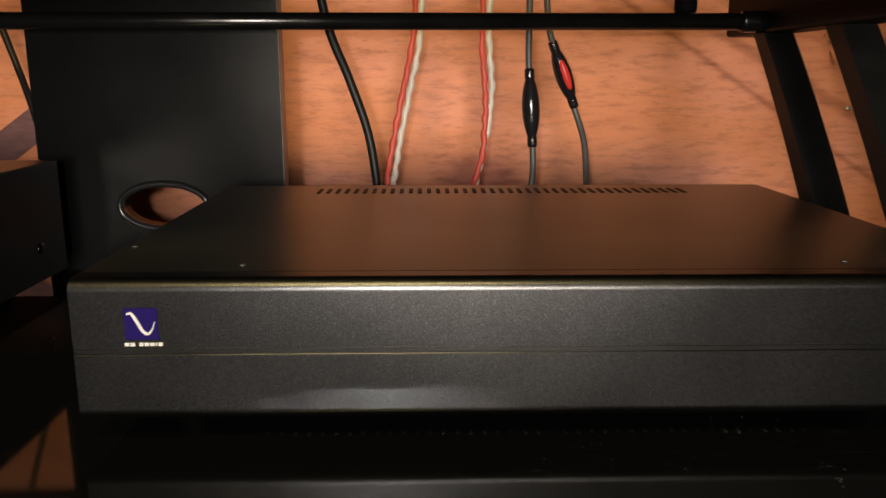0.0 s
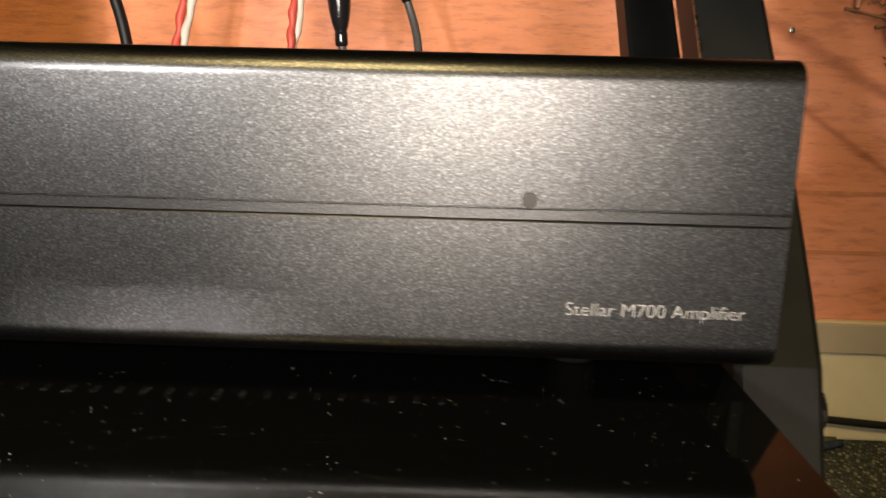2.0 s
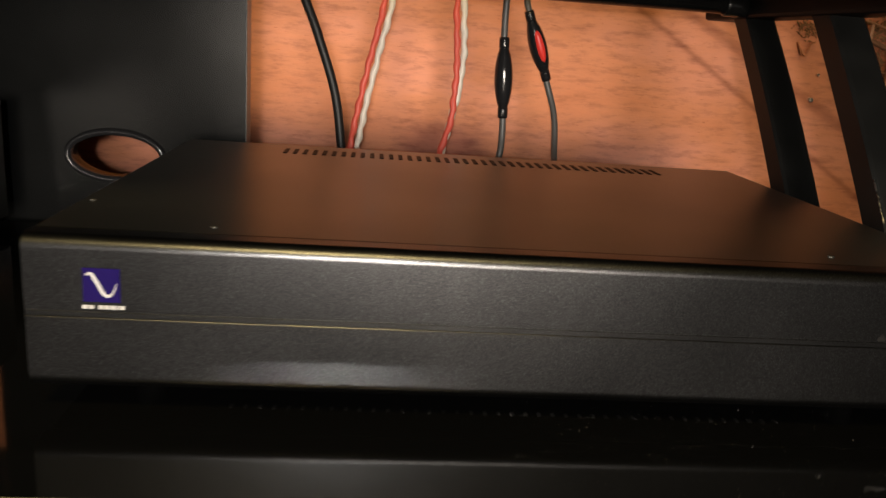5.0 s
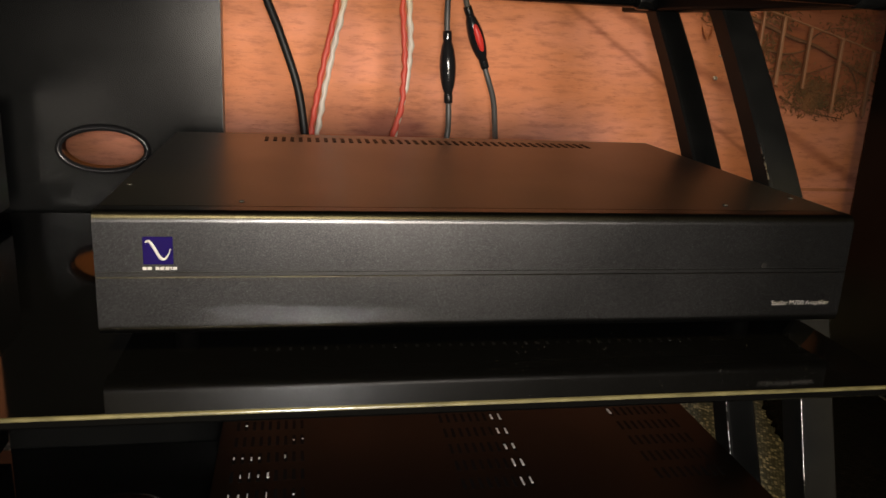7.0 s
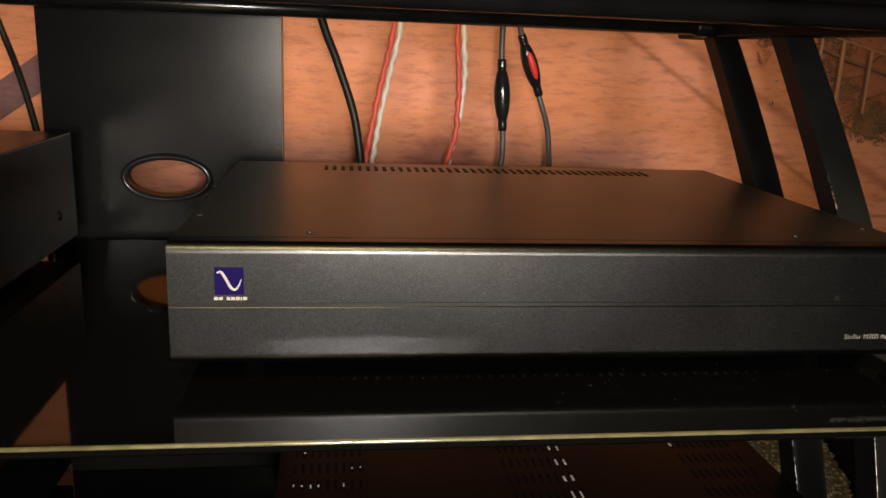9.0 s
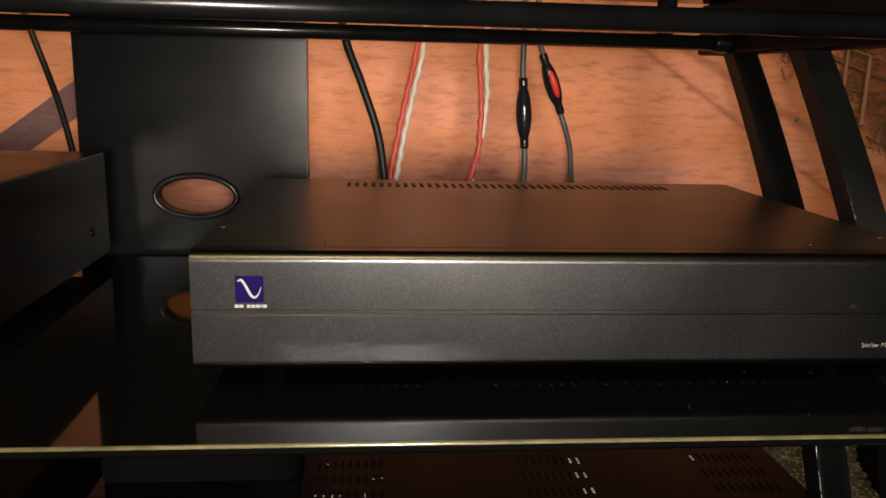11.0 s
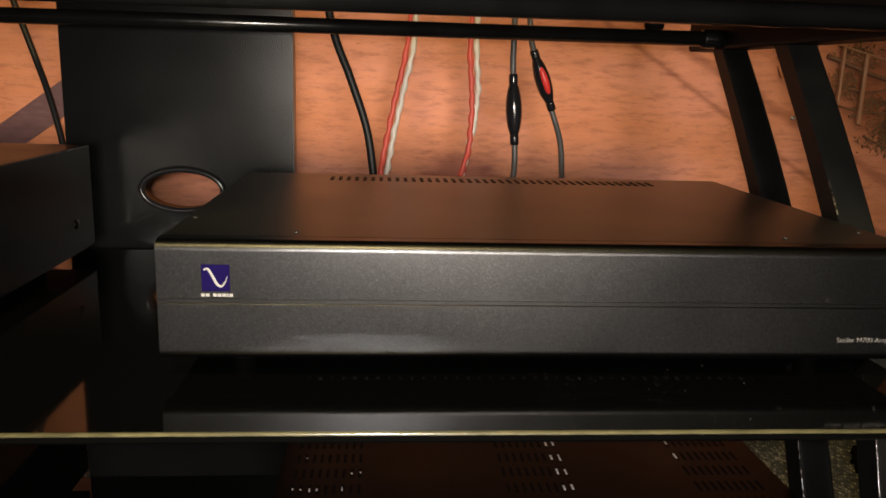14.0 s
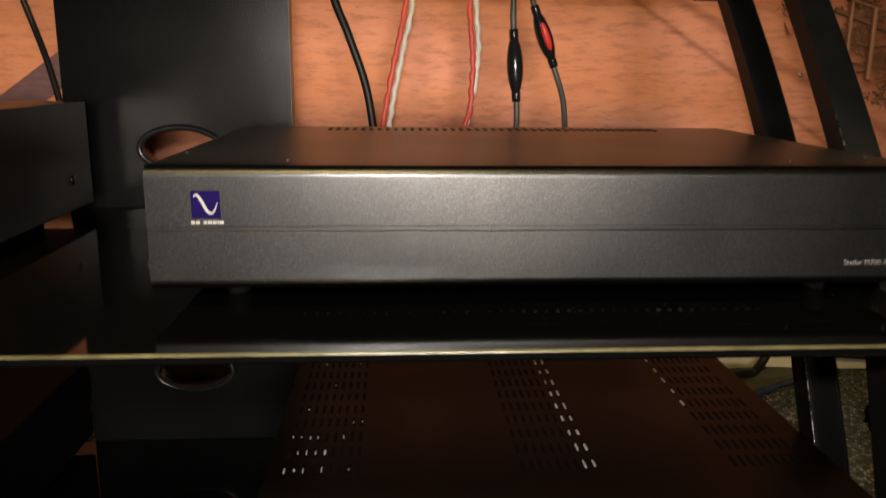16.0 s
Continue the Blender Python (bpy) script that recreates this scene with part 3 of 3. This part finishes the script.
def interconnect(points, plug, red):
    root = thing("signal_cable", tuple(points[0]), "thin grey signal cable with a glossy black barrel" + (" and red insert" if red else ""), "cable", "signal cables")
    under(part("jacket", tube(spline(points, 70), 0.0033, 12), jacket_grey, smooth=True), root)
    a, b = (Vector(v) for v in plug)
    line = [a.lerp(b, i / 30) for i in range(31)]

    def bulge(u):
        return 0.0044 + 0.0046 * max(0.0, math.sin(math.pi * min(1.0, max(0.0, (u - 0.08) / 0.84)))) ** 0.7
    barrel = under(part("barrel", tube(line, bulge, 18), grommet_plastic, smooth=True), root)
    for end, way in ((a, a - b), (b, b - a)):
        way = way.normalized()
        part("collar", tube([end - way * 0.004, end - way * 0.002, end + way * 0.003, end + way * 0.006, end + way * 0.0065], lambda u: 0.0050 if u < 0.7 else 0.0050 - 0.006 * (u - 0.7), 16),
             grommet_plastic, barrel, "rounded glossy black collar", True)
    if red:
        mid = [a.lerp(b, 0.22 + 0.56 * i / 12) + Vector((0.001, -0.0064, 0)) for i in range(13)]
        ins = part("red_insert", tube(mid, lambda u: 0.0005 + 0.0040 * math.sin(math.pi * u) ** 0.5, 12), red_insert, barrel, "red oval insert", True)
        ins.matrix_parent_inverse = Matrix.Identity(4)


interconnect([(0.044, 0.455, 0.30), (0.044, 0.455, 0.21), (0.045, 0.456, 0.173), (0.050, 0.455, 0.101), (0.050, 0.45, 0.07), (0.044, 0.43, 0.04), (0.044, D, 0.03)],
             ((0.0455, 0.456, 0.169), (0.0495, 0.455, 0.1045)), False)
interconnect([(0.060, 0.475, 0.30), (0.066, 0.480, 0.225), (0.074, 0.484, 0.195), (0.097, 0.49, 0.136), (0.107, 0.48, 0.10), (0.107, 0.46, 0.06), (0.10, 0.41, 0.035), (0.10, D, 0.03)],
             ((0.0735, 0.484, 0.1965), (0.0955, 0.490, 0.1415)), True)
cable("thin_cable", [(-0.53, 0.52, 0.32), (-0.49, 0.51, 0.205), (-0.46, 0.49, 0.13), (-0.44, 0.47, 0.06), (-0.43, 0.44, 0.0)], 0.0035, jacket_black,
      "thin black cable hanging behind the side component")

# ---- the component at the other end of the bottom shelf ----
low_left = thing("audio_component", (-0.60, 0.15, -0.245), "flat matt black audio component on the bottom shelf", "audio component")
under(part("case", box(-0.785, -0.392, 0.0, 0.345, -0.233, -0.155, 0.0012), deep_case), low_left)
for x in (-0.44, -0.75):
    for y in (0.04, 0.27):
        under(part("foot", rod((x, y, -0.245), (x, y, -0.232), 0.013, 20, 0.002), rubber, smooth=True), low_left)

# ---- along the wall ----
taupe = material("taupe_band", (0.38, 0.32, 0.25), 0.55)
shade(taupe, ramp(taupe, noise_of(taupe, 12, detail=5), [(0.3, (0.33, 0.28, 0.22)), (0.7, (0.43, 0.365, 0.29))]), None, noise_of(taupe, 60), 0.15, 0.001)
# narrow taupe band, darker than the board below it
structure("trim_band", box(0.24, 2.2, WALL - 0.018, WALL - 0.0145, -0.186, -0.1545, 0.0015), taupe, "taupe strip along the top of the skirting board", "trim")
structure("baseboard", box(-2.2, 2.2, WALL - 0.014, WALL, FLOOR, -0.154, 0.003), cream, "cream painted skirting board", "baseboard")


def diagonal(x0, z0, x1, z1, width, y0, y1):
    a, b = Vector((x0, 0, z0)), Vector((x1, 0, z1))
    d = (b - a).normalized()
    n = Vector((-d.z, 0, d.x)) * width / 2
    bm = bmesh.new()
    q = [bm.verts.new((p.x, y, p.z)) for y in (y0, y1) for p in (a - n, b - n, b + n, a + n)]
    for f in ((0, 1, 2, 3), (7, 6, 5, 4), (0, 4, 5, 1), (1, 5, 6, 2), (2, 6, 7, 3), (3, 7, 4, 0)):
        bm.faces.new([q[i] for i in f])
    return bm


# flat dusky violet band, slightly proud of the boards
structure("trim_stripe", diagonal(-0.70, -0.015, -0.42, 0.185, 0.036, WALL - 0.003, WALL + 0.002), stripe_violet, "dusky violet diagonal stripe on the timber wall", "trim")
for z in (-0.025, -0.085, 0.33, 0.52):
    structure("trim_joint", box(0.20, 2.2, WALL - 0.0012, WALL + 0.002, z - 0.0022, z + 0.0022), seam_dark, "dark joint between timber boards", "trim")
for x, z, rad in ((0.4535, 0.1295, 0.0030), (0.4570, 0.1595, 0.0018)):
    tagged(part("nail", rod((x, WALL - 0.004, z), (x, WALL + 0.002, z), rad, 12, 0.0008), chrome, smooth=True), "bright steel nail head in the timber wall", "nail", "nails in the wall")
tagged(part("wire_hook", tube(spline([(0.4255, WALL - 0.001, 0.196), (0.4265, WALL - 0.006, 0.190), (0.431, WALL - 0.009, 0.1815), (0.4365, WALL - 0.008, 0.184), (0.4385, WALL - 0.007, 0.194), (0.4440, WALL - 0.006, 0.197)], 30), 0.0012, 8),
             seam_dark, smooth=True), "small brown bent wire hook in the timber wall", "hook")

# black loudspeaker standing on the carpet
speaker = thing("loudspeaker", (0.78, 0.49, FLOOR), "tall matt black loudspeaker cabinet standing on the carpet", "loudspeaker")
under(part("cabinet", box(0.672, 0.90, 0.40, 0.58, FLOOR + 0.012, 0.62, 0.004), dark_case), speaker)
under(part("plinth", box(0.682, 0.89, 0.41, 0.57, FLOOR, FLOOR + 0.012, 0.002), rubber), speaker)

cloth_grey = material("grey_cloth", (0.15, 0.14, 0.12), 0.95, 0.0, 0.1)
shade(cloth_grey, ramp(cloth_grey, noise_of(cloth_grey, 18, detail=6), [(0.3, (0.085, 0.08, 0.062)), (0.7, (0.15, 0.14, 0.115))]), None, noise_of(cloth_grey, 35), 0.6, 0.006)
cloth_blue = material("blue_hem", (0.035, 0.045, 0.085), 0.9, 0.0, 0.1)
shade(cloth_blue, ramp(cloth_blue, noise_of(cloth_blue, 60), [(0.3, (0.025, 0.033, 0.06)), (0.7, (0.05, 0.062, 0.105))]))
cloth = thing("floor_cloth", (0.36, 0.56, FLOOR), "crumpled grey cloth with a dark blue hem on the carpet", "cloth")
bm = bmesh.new()
n = 16
grid = []
for i in range(n + 1):
    x = 0.25 + 0.29 * i / n
    y0 = 0.452 + 0.49 * (x - 0.25) + 0.004 * math.sin(31 * x)
    grid.append([[bm.verts.new((x, y0 + (0.604 - y0) * j / 8, FLOOR + (0.0005 if low_side else 0.004 + 0.0025 * math.sin(23 * x + 1.7 * j) * math.sin(0.9 * j + 9 * x)))) for j in range(9)] for low_side in (0, 1)])
for i in range(n):
    for j in range(8):
        for k in (0, 1):
            bm.faces.new((grid[i][k][j], grid[i + 1][k][j], grid[i + 1][k][j + 1], grid[i][k][j + 1]))
    for j in (0, 8):
        bm.faces.new((grid[i][0][j], grid[i + 1][0][j], grid[i + 1][1][j], grid[i][1][j]))
for i in (0, n):
    for j in range(8):
        bm.faces.new((grid[i][0][j], grid[i][0][j + 1], grid[i][1][j + 1], grid[i][1][j]))
bmesh.ops.recalc_face_normals(bm, faces=bm.faces)
hem = [Vector((0.25 + 0.29 * i / 30, 0.452 + 0.49 * 0.29 * i / 30 + 0.004 * math.sin(31 * (0.25 + 0.29 * i / 30)), FLOOR + 0.0045)) for i in range(31)]
under(part("sheet", bm, cloth_grey, smooth=True), cloth)
under(part("hem", tube(hem, lambda u: 0.0045 + 0.0008 * math.sin(17 * u), 10), cloth_blue, label="dark blue hem", smooth=True), cloth)

# black shaggy mat under the end of the stand
mat_pile = material("black_shaggy_pile", (0.005, 0.005, 0.005), 0.95, 0.0, 0.02)
shade(mat_pile, ramp(mat_pile, noise_of(mat_pile, 160, detail=4), [(0.3, (0.0025, 0.0025, 0.0025)), (0.7, (0.008, 0.0078, 0.0075))]), None, noise_of(mat_pile, 220), 0.9, 0.006)
rng = random.Random(21)
edge = [Vector((p.x + rng.uniform(-0.004, 0.004), p.y, 0)) for p in spline([(0.335, 0.05, 0), (0.380, 0.16, 0), (0.416, 0.26, 0), (0.452, 0.335, 0), (0.481, 0.42, 0), (0.504, 0.468, 0)], 70)]
bm = bmesh.new()
rows = []
for p in edge:
    rows.append([bm.verts.new(v) for v in ((p.x, p.y, FLOOR + 0.0005), (p.x + 0.002, p.y, FLOOR + 0.006 + rng.uniform(-0.002, 0.002)),
                                           (p.x + 0.02, p.y, FLOOR + 0.009), (0.66, p.y, FLOOR + 0.009), (0.66, p.y, FLOOR + 0.0005))])
for a, b in zip(rows, rows[1:]):
    for k in range(5):
        bm.faces.new((a[k], a[(k + 1) % 5], b[(k + 1) % 5], b[k]))
bm.faces.new(rows[0])
bm.faces.new(rows[-1])
tagged(part("floor_mat", bm, mat_pile), "black shaggy floor mat lying on the carpet", "mat")

cable("floor_cable", [(0.36, 0.60, -0.236), (0.42, 0.601, -0.246), (0.50, 0.601, -0.2545), (0.60, 0.600, -0.262), (0.74, 0.598, FLOOR + 0.012), (0.95, 0.59, FLOOR + 0.005)], 0.004, jacket_black,
      "black cable tacked along the foot of the skirting board")
cable("loop_cable", [(0.452, 0.600, -0.20), (0.443, 0.600, -0.238), (0.432, 0.596, -0.262), (0.414, 0.584, -0.274), (0.392, 0.57, FLOOR + 0.0105), (0.33, 0.55, FLOOR + 0.0105)], 0.006, jacket_black,
      "dark cable curling down to the carpet")

# dust lying on the shelf
rng = random.Random(4)
bm = bmesh.new()
for i in range(420):
    x, y = rng.uniform(-0.01, RIGHT - 0.003), rng.uniform(-0.058, 0.03)
    r = rng.uniform(0.00004, 0.0001) * (1.8 if rng.random() < 0.05 else 1)
    a = rng.uniform(0, 6.28)
    l = r * rng.uniform(1, 2.2)
    dx, dy = math.cos(a), math.sin(a)
    base = [bm.verts.new((x + dx * l * u - dy * r * v, y + dy * l * u + dx * r * v, 0.0)) for u, v in ((-1, -1), (1, -1), (1, 1), (-1, 1))]
    top = bm.verts.new((x, y, r * 1.5))
    for k in range(4):
        bm.faces.new((base[k], base[(k + 1) % 4], top))
    bm.faces.new(base)
dust_mat = material("pale_dust", (0.16, 0.155, 0.15), 0.9)
tagged(part("dust", bm, dust_mat), "pale dust specks on the black glass", "dust", kind="stuff")

# ---- slatted trellis with dry branches on the wall ----
pale_slat = material("pale_slat", (0.50, 0.28, 0.14), 0.5)
shade(pale_slat, ramp(pale_slat, noise_of(pale_slat, 60, (1, 1, 0.3)), [(0.3, (0.30, 0.14, 0.07)), (0.7, (0.42, 0.21, 0.115))]))
twig_bark = material("dark_twig_bark", (0.07, 0.035, 0.02), 0.8)
shade(twig_bark, ramp(twig_bark, noise_of(twig_bark, 120), [(0.3, (0.12, 0.055, 0.026)), (0.7, (0.22, 0.10, 0.048))]))
moss = material("dry_olive_moss", (0.07, 0.055, 0.02), 0.9)
shade(moss, ramp(moss, noise_of(moss, 45, detail=5), [(0.35, (0.13, 0.078, 0.033)), (0.55, (0.24, 0.115, 0.05)), (0.75, (0.36, 0.16, 0.07))]))
trellis = thing("trellis", (0.59, WALL - 0.006, 0.15), "thin brown slatted trellis with a sloping rail on the timber wall", "trellis")
SLATS = ((0.509, 0.150, 0.004), (0.541, 0.124, 0.005), (0.583, 0.120, 0.004), (0.634, 0.088, 0.0045), (0.686, 0.084, 0.005))


def rail_height(x):
    return 0.223 - 0.27 * (x - 0.509)


for x, z0, w in SLATS:
    under(part("slat", box(x - w / 2, x + w / 2, WALL - 0.012, WALL - 0.006, z0, rail_height(x), 0.0012), pale_slat), trellis)
under(part("top_rail", tube([Vector((x, WALL - 0.010, rail_height(x) + 0.001)) for x in (0.500, 0.55, 0.61, 0.66, 0.71)], 0.0012, 8), pale_slat, label="thin sloping pale rail", smooth=True), trellis)

twigs = thing("dry_branch", (0.58, WALL - 0.01, 0.15), "dark dry branch with side twigs lying behind the trellis", "branch")
for pts, rad in (([(0.490, 0.212), (0.525, 0.200), (0.56, 0.188), (0.60, 0.178), (0.640, 0.160), (0.690, 0.138), (0.72, 0.122)], 0.0034),
                 ([(0.525, 0.170), (0.55, 0.166), (0.575, 0.170), (0.60, 0.178)], 0.0018),
                 ([(0.500, 0.150), (0.54, 0.142), (0.58, 0.139), (0.62, 0.150), (0.64, 0.160)], 0.0016),
                 ([(0.585, 0.182), (0.60, 0.196), (0.622, 0.204), (0.65, 0.202)], 0.0014),
                 ([(0.53, 0.134), (0.56, 0.140), (0.575, 0.136)], 0.0020),
                 ([(0.60, 0.118), (0.64, 0.112), (0.68, 0.118), (0.71, 0.110)], 0.0016),
                 ([(0.555, 0.108), (0.585, 0.094), (0.62, 0.085), (0.66, 0.079)], 0.0018),
                 ([(0.655, 0.152), (0.668, 0.134), (0.676, 0.112)], 0.0014)):
    line = spline([(x, WALL - 0.004 - 0.001 * math.sin(40 * x), z) for x, z in pts], 24)
    under(part("twig", tube(line, lambda u, rad=rad: rad * (1.0 - 0.6 * u), 8), twig_bark, smooth=True), twigs)

bm = bmesh.new()
rng = random.Random(9)
clumps = ((0.600, 0.122, 0.030, 0.016, 170), (0.605, 0.100, 0.034, 0.014, 190), (0.520, 0.176, 0.020, 0.016, 70), (0.655, 0.105, 0.030, 0.016, 110),
          (0.560, 0.150, 0.022, 0.010, 45), (0.670, 0.150, 0.030, 0.020, 60), (0.53, 0.215, 0.025, 0.015, 60), (0.66, 0.205, 0.04, 0.020, 80), (0.431, 0.212, 0.012, 0.010, 22))
for cx, cz, sx, sz, count in clumps:
    for i in range(count * 3):
        c = Vector((rng.gauss(cx, sx * 0.6), rng.uniform(WALL - 0.005, WALL - 0.001), rng.gauss(cz, sz * 0.6)))
        u = Vector((rng.uniform(-1, 1), rng.uniform(-0.15, 0.15), rng.uniform(-1, 1))).normalized()
        w = Vector((-u.z, 0, u.x)) * rng.uniform(0.0006, 0.0014)
        u = u * rng.uniform(0.0015, 0.0045)
        q = [bm.verts.new(c + v) for v in (-u, w, u, -w)]
        t = bm.verts.new(c + Vector((0, -0.0016, 0)))
        for k in range(4):
            bm.faces.new((q[k], q[(k + 1) % 4], t))
        bm.faces.new(q)
tagged(part("dried_moss", bm, moss), "dark olive dried moss and leaves caught behind the trellis", "moss", kind="stuff")
